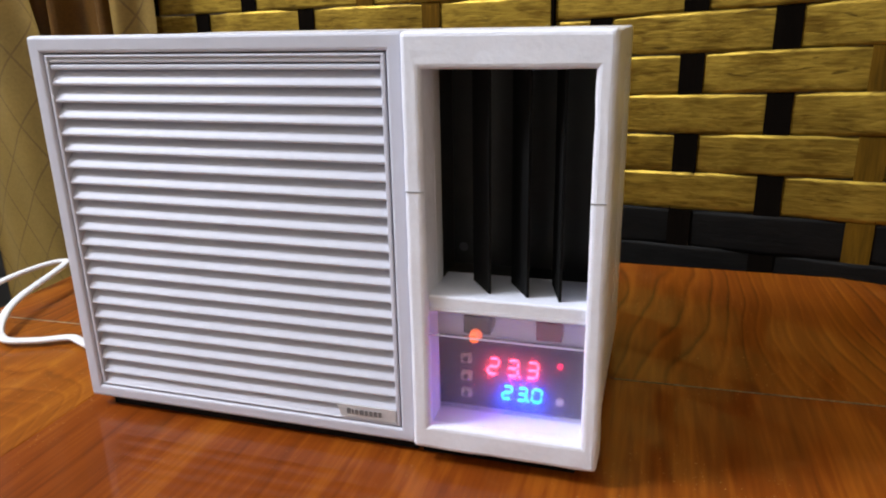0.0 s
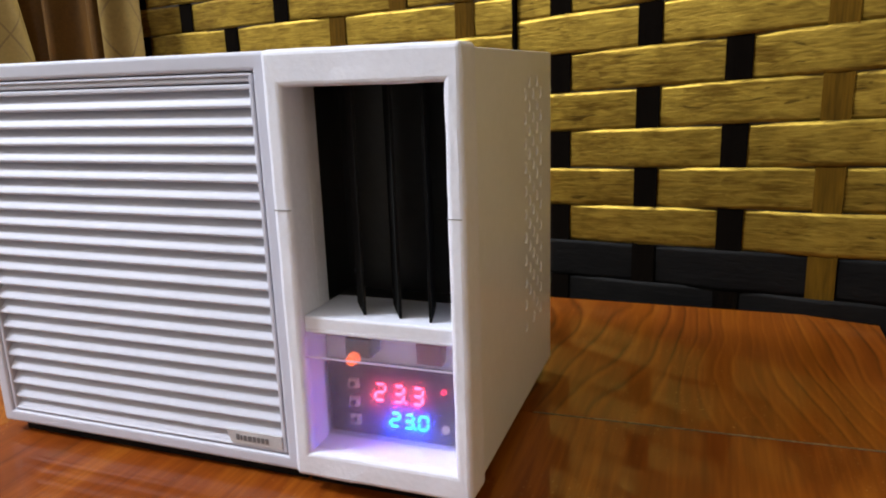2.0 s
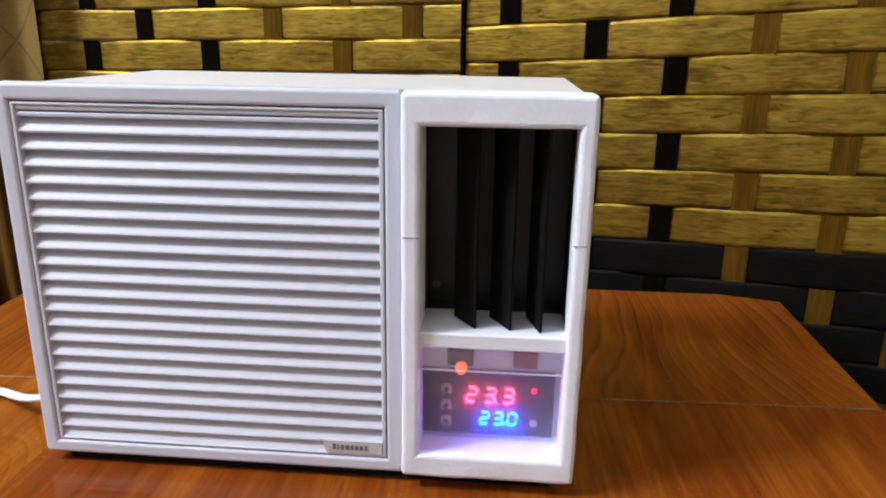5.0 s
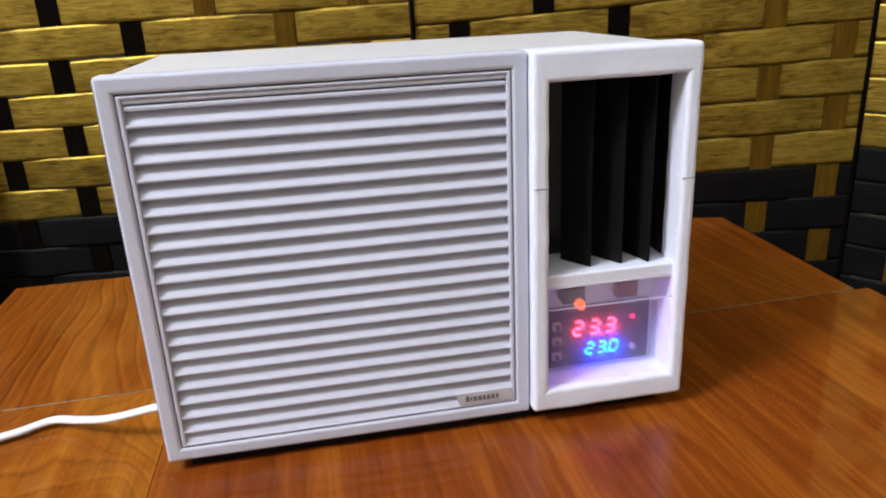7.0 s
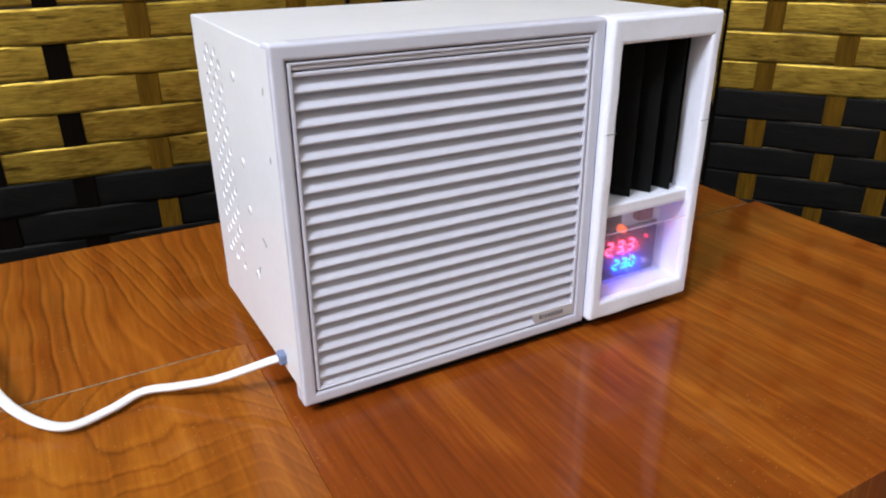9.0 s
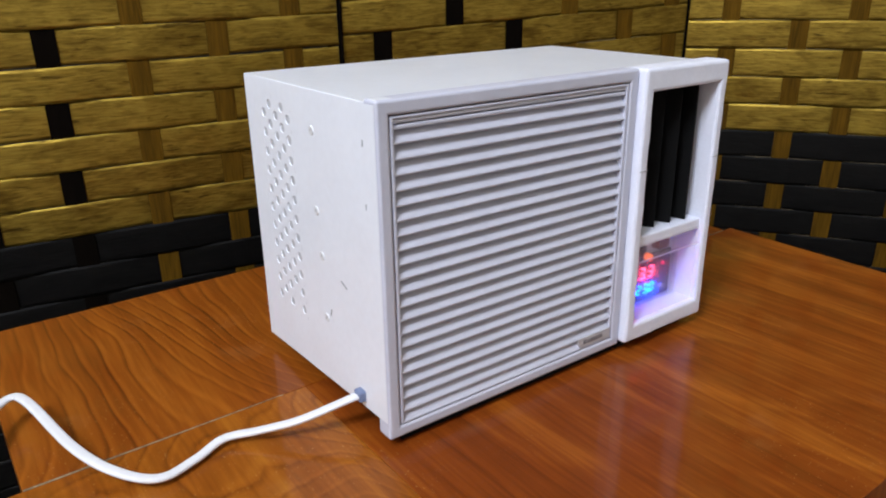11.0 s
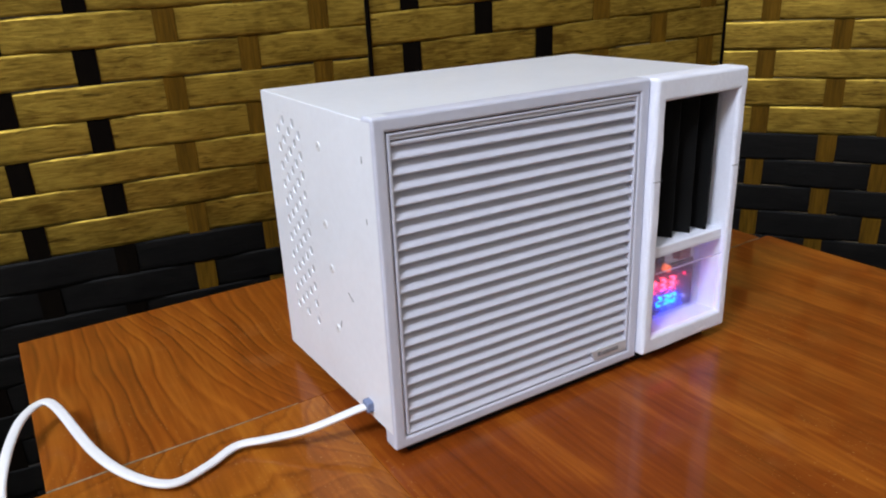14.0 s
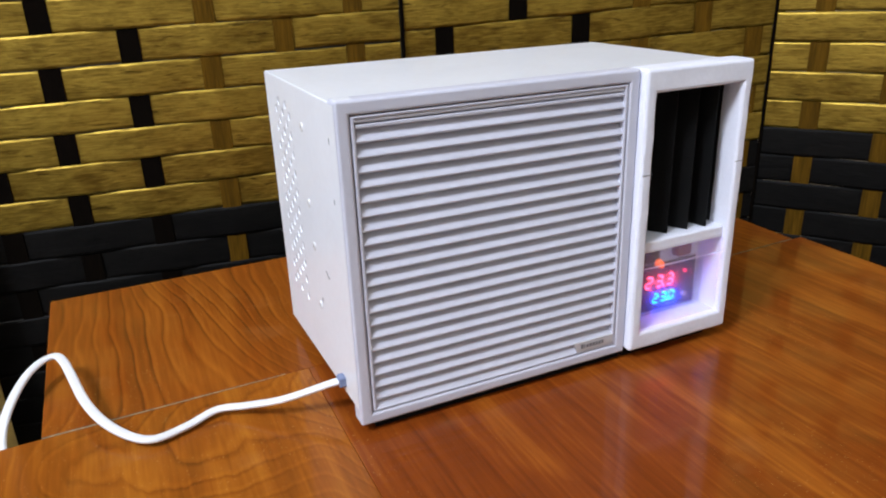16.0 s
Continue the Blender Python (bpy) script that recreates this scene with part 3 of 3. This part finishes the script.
def digit(ch, x, z, h, w, t, dot):
    """One seven-segment figure with bevelled bars, leaning slightly to the right."""
    bm = bmesh.new()
    lean = 0.10
    u = h / 2
    bars = {"a": (0, h, w, h), "d": (0, 0, w, 0), "g": (0, u, w, u), "f": (0, u, 0, h), "b": (w, u, w, h), "e": (0, 0, 0, u), "c": (w, 0, w, u)}
    for s in DIGITS[ch]:
        xa, za, xb, zb = bars[s]
        g = t * 0.55
        if za == zb:
            pts = [(xa + g, za), (xa + g + t / 2, za + t / 2), (xb - g - t / 2, za + t / 2), (xb - g, za), (xb - g - t / 2, za - t / 2), (xa + g + t / 2, za - t / 2)]
        else:
            pts = [(xa, za + g), (xa + t / 2, za + g + t / 2), (xa + t / 2, zb - g - t / 2), (xa, zb - g), (xa - t / 2, zb - g - t / 2), (xa - t / 2, za + g + t / 2)]
        front = [bm.verts.new((x + px + lean * pz, 0.0182, z + pz)) for px, pz in pts]
        back = [bm.verts.new((x + px + lean * pz, 0.0189, z + pz)) for px, pz in pts]
        bm.faces.new(front)
        for i in range(6):
            j = (i + 1) % 6
            bm.faces.new((front[j], front[i], back[i], back[j]))
    if dot:
        box(bm, x + w + t * 0.9, x + w + t * 1.9, 0.0182, 0.0189, z - t / 2, z + t / 2)
    bmesh.ops.recalc_face_normals(bm, faces=bm.faces[:])
    return bm


for i, (ch, dot) in enumerate((("2", 0), ("3", 1), ("3", 0))):
    part("red_digit", digit(ch, 0.0712 + i * 0.0079, 0.7788, 0.0068, 0.0041, 0.0008, dot), LED_RED, board, "glowing red seven-segment figure")
for i, (ch, dot) in enumerate((("2", 0), ("3", 1), ("0", 0))):
    part("blue_digit", digit(ch, 0.0773 + i * 0.0060, 0.7684, 0.0056, 0.0036, 0.0007, dot), LED_BLUE, board, "glowing blue seven-segment figure")
# added scattering sheet that imitates the bloom round the lit digits
window = part("digit_halo_sheet", one_box(0.0502, 0.1116, 0.0156, 0.0158, 0.7628, 0.7940, 0.00005, 1), HALO_SHEET, board, "thin milky sheet added to give the digits a halo")
window.visible_shadow = False
for bz in (0.7695, 0.7772, 0.7850):
    key = part("button", one_box(0.0605, 0.0648, 0.0170, 0.0190, bz - 0.0020, bz + 0.0020, 0.0004), BUTTON, board)
    part("cap", disc(bmesh.new(), (0.06265, 0.0166, bz), 0.0011, 0.0010, "y", 12), COMPONENT, key)
part("indicator", disc(bmesh.new(), (0.1003, 0.0182, 0.7855), 0.0011, 0.0012, "y", 14), LED_DOT, board, "small red indicator light")
part("trimmer", disc(bmesh.new(), (0.1006, 0.0182, 0.7700), 0.0016, 0.0014, "y", 14), BUTTON, board)
part("connector", one_box(0.0632, 0.0742, 0.0112, 0.0210, 0.7985, 0.8066, 0.0012), COMPONENT, unit, "black connector block behind the cover")
part("relay", one_box(0.0910, 0.1010, 0.0150, 0.0210, 0.7970, 0.8060, 0.0006), RED_PART, unit, "dark red relay behind the cover")
part("power_light", disc(bmesh.new(), (0.0694, 0.0058, 0.8004), 0.0025, 0.0036, "y", 20, 0.0006), LED_ORANGE, unit, "glowing orange round indicator")
cover = part("cover", one_box(0.0523, 0.1112, 0.0020, 0.0032, 0.7634, 0.8125, 0.0003), COVER, unit, "hazy clear plastic cover over the thermostat")
cover.visible_shadow = False
band = part("top_band", one_box(0.0523, 0.1112, 0.0008, 0.0019, 0.8022, 0.8104, 0.0004), COVER_BAND, cover, "milky folded strip along the cover's top")
band.visible_shadow = False
part("band_edge", one_box(0.0523, 0.1112, 0.0006, 0.0010, 0.8015, 0.8021), COVER_FOLD, cover).visible_shadow = False

# screws and scuffs on the side panel
for sy, sz in ((0.0629, 0.8910), (0.0637, 0.8513), (0.0614, 0.8282), (0.0607, 0.7947)):
    s = part("screw", disc(bmesh.new(), (X0 - 0.0002, sy, sz), 0.0021, 0.0007, "x", 18, -0.0003), STEEL, unit, "white painted screw head")
    part("slot", one_box(X0 - 0.00062, X0 - 0.0004, sy - 0.0002, sy + 0.0002, sz - 0.0004, sz + 0.0006), DARK_GREY, s)
for sy, sz, l in ((0.0149, 0.8929, 0.0030), (0.0145, 0.8651, 0.0026)):
    part("scuff", one_box(X0 - 0.00015, X0 + 0.0002, sy, sy + 0.0004, sz - l / 2, sz + l / 2), DARK_GREY, unit, "small grey scuff mark")

for sy, sz, sl, tilt in ((0.0402, 0.8197, 0.0030, 0.45), (0.0560, 0.7990, 0.0022, -1.2)):
    scratch = part("scuff", one_box(-0.0002, 0.0003, -sl, sl, -0.0002, 0.0002), DARK_GREY, unit, "short curved grey scratch")
    scratch.location, scratch.rotation_euler = (X0, sy, sz), (tilt, 0, 0)

# ---------------------------------------------------------------- cable


def flex(points, half_width, half_height, n=16, steps=10):
    """A smooth flat twin cable through the points, with a shallow groove between its two cores."""
    pts = [Vector(p) for p in points]
    path = []
    for i in range(len(pts) - 1):
        p0, p1, p2, p3 = pts[max(i - 1, 0)], pts[i], pts[i + 1], pts[min(i + 2, len(pts) - 1)]
        for s in range(steps):
            t = s / steps
            path.append(0.5 * ((2 * p1) + (p2 - p0) * t + (2 * p0 - 5 * p1 + 4 * p2 - p3) * t * t + (3 * p1 - p0 - 3 * p2 + p3) * t ** 3))
    path.append(pts[-1])
    bm = bmesh.new()
    rings = []
    for i, p in enumerate(path):
        d = (path[min(i + 1, len(path) - 1)] - path[max(i - 1, 0)]).normalized()
        side = d.cross(Vector((0, 0, 1))).normalized()
        up = side.cross(d)
        rings.append([bm.verts.new(p + half_width * math.cos(a) * side + half_height * math.sin(a) * (1 - 0.28 * math.sin(a) ** 8) * up) for a in (2 * math.pi * k / n for k in range(n))])
    for a, b in zip(rings, rings[1:]):
        for k in range(n):
            j = (k + 1) % n
            bm.faces.new((a[k], a[j], b[j], b[k]))
    bm.faces.new(rings[0][::-1])
    bm.faces.new(rings[-1])
    bmesh.ops.recalc_face_normals(bm, faces=bm.faces[:])
    return bm


CABLE = [(-0.112, 0.0278, 0.7656), (-0.122, 0.0290, 0.7645), (-0.145, 0.0380, 0.7570), (-0.162, 0.0490, 0.7520), (-0.177, 0.0565, 0.7495), (-0.193, 0.0495, 0.7490), (-0.211, 0.0445, 0.7500), (-0.2265, 0.0580, 0.7530), (-0.2385, 0.0830, 0.7570), (-0.2495, 0.1300, 0.7605), (-0.2565, 0.1390, 0.7610), (-0.2670, 0.1270, 0.7600), (-0.2755, 0.1000, 0.7560), (-0.2800, 0.0830, 0.7450), (-0.2790, 0.0800, 0.7200), (-0.2780, 0.0900, 0.5500), (-0.2760, 0.1600, 0.2500), (-0.2900, 0.2400, 0.0060), (-0.3400, 0.3300, 0.0050)]
cable = tagged(part("power_cable", flex(CABLE, 0.0026, 0.0017), CABLE_WHITE, smooth=True), "white power cable curving over the table and off its edge", "cable")
clip = tagged(part("cable_clip", one_box(X0 - 0.0036, X0 + 0.0010, 0.0246, 0.0308, 0.7626, 0.7684, 0.0010), CLIP_BLUE, unit, "blue-grey plastic strain relief"))

# ---------------------------------------------------------------- woven folding screen
HEIGHT, THICK = 1.70, 0.0006


def woven_strip(columns, parity, length, pitch, seed, width=0.0165):
    """A wide paper strip that passes in front of and behind the uprights in turn."""
    rnd = random.Random(seed)
    bm = bmesh.new()
    knots = [(-0.02, 0.0014)]
    for i, c in enumerate(columns):
        sign = 1 if (i + parity) % 2 else -1
        knots.append((c - 0.0035, 0.0007 * sign))
        knots.append((c + width / 2, 0.0016 * sign))
        knots.append((c + width + 0.0035, 0.0007 * sign))
    knots.append((length + 0.02, 0.0014))

    def depth(s):
        for (a, va), (b, vb) in zip(knots, knots[1:]):
            if a <= s <= b:
                t = (s - a) / (b - a)
                return va + (vb - va) * t * t * (3 - 2 * t)
        return 0.002

    n = int(length / 0.0055)
    phase = [rnd.uniform(0, 6.28) for _ in range(4)]
    front, back = [], []
    for i in range(n + 1):
        s = length * i / n
        y = -depth(s)
        w = 0.5 * pitch * (0.990 + 0.005 * math.sin(s * 60 + phase[0]) + 0.006 * math.sin(s * 23 + phase[1]))
        mid = 0.0003 * math.sin(s * 31 + phase[2])
        rows = []
        for v in (-1.0, -0.8, -0.25, 0.3, 0.8, 1.0):
            edge = 0.0002 * (abs(v) ** 6)
            ripple = 0.00010 * math.sin(s * 140 + v * 5 + phase[3]) + 0.00014 * math.sin(v * 9 + phase[1] + s * 40)
            rows.append((s, y + edge + ripple, mid + v * w))
        front.append([bm.verts.new(r) for r in rows])
        back.append([bm.verts.new((r[0], r[1] + THICK, r[2])) for r in (rows[0], rows[-1])])
    for a, b, c, d in zip(front, front[1:], back, back[1:]):
        for k in range(5):
            bm.faces.new((a[k], b[k], b[k + 1], a[k + 1]))
        bm.faces.new((a[0], c[0], d[0], b[0]))
        bm.faces.new((a[5], b[5], d[1], c[1]))
        bm.faces.new((c[0], c[1], d[1], d[0]))
    bmesh.ops.recalc_face_normals(bm, faces=bm.faces[:])
    return bm


def screen_panel(start, end, columns, colours, parity, pitch, seam, seed, label, tilt=0.0):
    """One leaf of the screen from its left to its right edge; seam is the height where the strips change from charcoal to ochre."""
    a, b = Vector((*start, 0)), Vector((*end, 0))
    length = (b - a).length
    panel = thing("screen_panel", label, "folding screen", "leaves of the folding screen", at=a)
    panel.rotation_euler.z = math.atan2(b.y - a.y, b.x - a.x)
    for c, dark in zip(columns, colours):
        part("upright_strip", one_box(c, c + 0.0165, -0.0004, 0.0006, 0.02, HEIGHT), WARP_DARK if dark else WARP_BROWN, panel, "dark upright strip" if dark else "brown upright strip")
    for x in (0.0012, length - 0.0062):
        part("edge_stile", one_box(x, x + 0.0050, 0.0012, 0.0120, 0.0, HEIGHT, 0.0008), WARP_DARK, panel, "thin dark wooden stile")
    part("edge_stile", one_box(-0.0016, 0.0012, -0.0042, 0.0040, 0.0, HEIGHT, 0.0006), WARP_DARK, panel, "thin dark binding along the leaf's edge")
    data = {}
    low, high = -int((seam - 0.03) / pitch), int((HEIGHT - seam) / pitch)
    rnd = random.Random(seed)
    for k in range(low, high):
        ochre = k >= 0
        key = (ochre, (k + parity) % 2, rnd.randrange(3))
        if key not in data:
            first = part("woven_strip", woven_strip(columns, key[1], length, pitch, seed + key[2] * 7 + key[1]), STRAW if ochre else CHAR, panel, smooth=True)
            data[key] = first.data
        else:
            first = new("woven_strip", data[key])
            first.parent = panel
        first.location = (0, rnd.uniform(-0.0003, 0.0003), seam + (k + 0.5) * pitch)
        first.rotation_euler.y = -tilt + rnd.uniform(-0.0015, 0.0015)
    return panel


A, B, C = (-0.400, 0.4093), (0.048, 0.3345), (0.3835, 0.2256)
D = (C[0] + 0.580 * 0.36, C[1] - 0.8145 * 0.36)
screen_panel(A, (B[0] - 0.0016, B[1]), [0.0330, 0.0975, 0.1550, 0.2185, 0.2803, 0.3428, 0.4038], (1, 1, 1, 1, 0, 0, 0), 0, 0.0266, 0.7612, 11, "woven paper-strip screen leaf, ochre above charcoal, behind the table", 0.0175)
screen_panel((B[0] + 0.0016, B[1]), C, [0.0288, 0.0964, 0.1550, 0.2118, 0.2720, 0.3240], (1, 1, 1, 0, 0, 0), 0, 0.0275, 0.773, 23, "woven paper-strip screen leaf with three dark uprights, ochre above charcoal", 0.053)
screen_panel((C[0] + 0.0026, C[1] + 0.0010), D, [0.0325, 0.0962, 0.1455, 0.2080, 0.2690, 0.3280], (0, 0, 0, 0, 0, 0), 0, 0.0272, 0.8045, 37, "woven paper-strip screen leaf turned inward, ochre above charcoal")

# ---------------------------------------------------------------- curtain


def lattice(m, period, width, colour):
    """Adds thin crossing diagonal lines, like quilted braid, to a cloth."""
    nt = m.node_tree
    b = nt.nodes["Principled BSDF"]
    geo = nt.nodes.new("ShaderNodeTexCoord")
    sep = nt.nodes.new("ShaderNodeSeparateXYZ")
    nt.links.new(geo.outputs["Object"], sep.inputs[0])
    marks = []
    for sign in (1, -1):
        a = nt.nodes.new("ShaderNodeMath")
        a.operation = "MULTIPLY_ADD"
        nt.links.new(sep.outputs["Z"], a.inputs[0])
        a.inputs[1].default_value = 0.62 * sign
        nt.links.new(sep.outputs["X"], a.inputs[2])
        p = nt.nodes.new("ShaderNodeMath")
        p.operation = "PINGPONG"
        nt.links.new(a.outputs[0], p.inputs[0])
        p.inputs[1].default_value = period
        l = nt.nodes.new("ShaderNodeMath")
        l.operation = "LESS_THAN"
        nt.links.new(p.outputs[0], l.inputs[0])
        l.inputs[1].default_value = width
        marks.append(l.outputs[0])
    top = nt.nodes.new("ShaderNodeMath")
    top.operation = "MAXIMUM"
    nt.links.new(marks[0], top.inputs[0])
    nt.links.new(marks[1], top.inputs[1])
    weak = nt.nodes.new("ShaderNodeMath")
    weak.operation = "MULTIPLY"
    nt.links.new(top.outputs[0], weak.inputs[0])
    weak.inputs[1].default_value = 0.55
    mix = nt.nodes.new("ShaderNodeMix")
    mix.data_type = "RGBA"
    source = b.inputs["Base Color"].links[0].from_socket
    nt.links.new(weak.outputs[0], mix.inputs["Factor"])
    nt.links.new(source, mix.inputs[6])
    mix.inputs[7].default_value = (*colour, 1)
    nt.links.new(mix.outputs[2], b.inputs["Base Color"])


lattice(CURTAIN, 0.022, 0.0011, (0.16, 0.09, 0.03))


def curtain_cloth(left, right, back, folds, depth, phase, flare=0.0):
    """Hanging cloth in uneven folds from the rail down to the floor."""
    bm = bmesh.new()
    nu, nv = 60, 40
    grid = []
    for j in range(nv + 1):
        z = 0.02 + 2.1 * j / nv
        row = []
        for i in range(nu + 1):
            u = i / nu
            x = left + (right - left) * (u + 0.02 * math.sin(z * 4 + phase) * math.sin(u * math.pi))
            x += u * flare * max(-0.25, min(0.25, 0.88 - z))
            y = back + depth * math.sin(u * folds * 6.283 + phase + 0.6 * math.sin(z * 2.1)) + 0.4 * depth * math.sin(u * folds * 11 + 1.0 + z * 1.3)
            row.append(bm.verts.new((x, y, z)))
        grid.append(row)
    for a, b in zip(grid, grid[1:]):
        for i in range(nu):
            bm.faces.new((a[i], a[i + 1], b[i + 1], b[i]))
    bmesh.ops.solidify(bm, geom=bm.faces[:], thickness=0.0012)
    return bm


tagged(part("curtain", curtain_cloth(-0.590, -0.468, 0.366, 1.2, 0.008, 0.4, 0.20), CURTAIN, smooth=True), "cream-gold curtain with a fine diamond pattern, hanging in folds", "curtain", "curtains beside the screen")
tagged(part("curtain", curtain_cloth(-0.380, -0.330, 0.366, 0.9, 0.006, 2.6), CURTAIN, smooth=True), "cream-gold curtain with a fine diamond pattern beside the screen", "curtain", "curtains beside the screen")
tagged(part("curtain", curtain_cloth(-0.530, -0.360, 0.392, 3.2, 0.013, 1.5), CURTAIN_BROWN, smooth=True), "dark brown curtain hanging between two gold ones", "curtain", "curtains beside the screen")
tagged(part("curtain_rail", disc(bmesh.new(), (-0.50, 0.44, 2.125), 0.011, 0.56, "x", 20), CURTAIN_BROWN), "plain brown curtain rail above the curtains", "curtain rail")
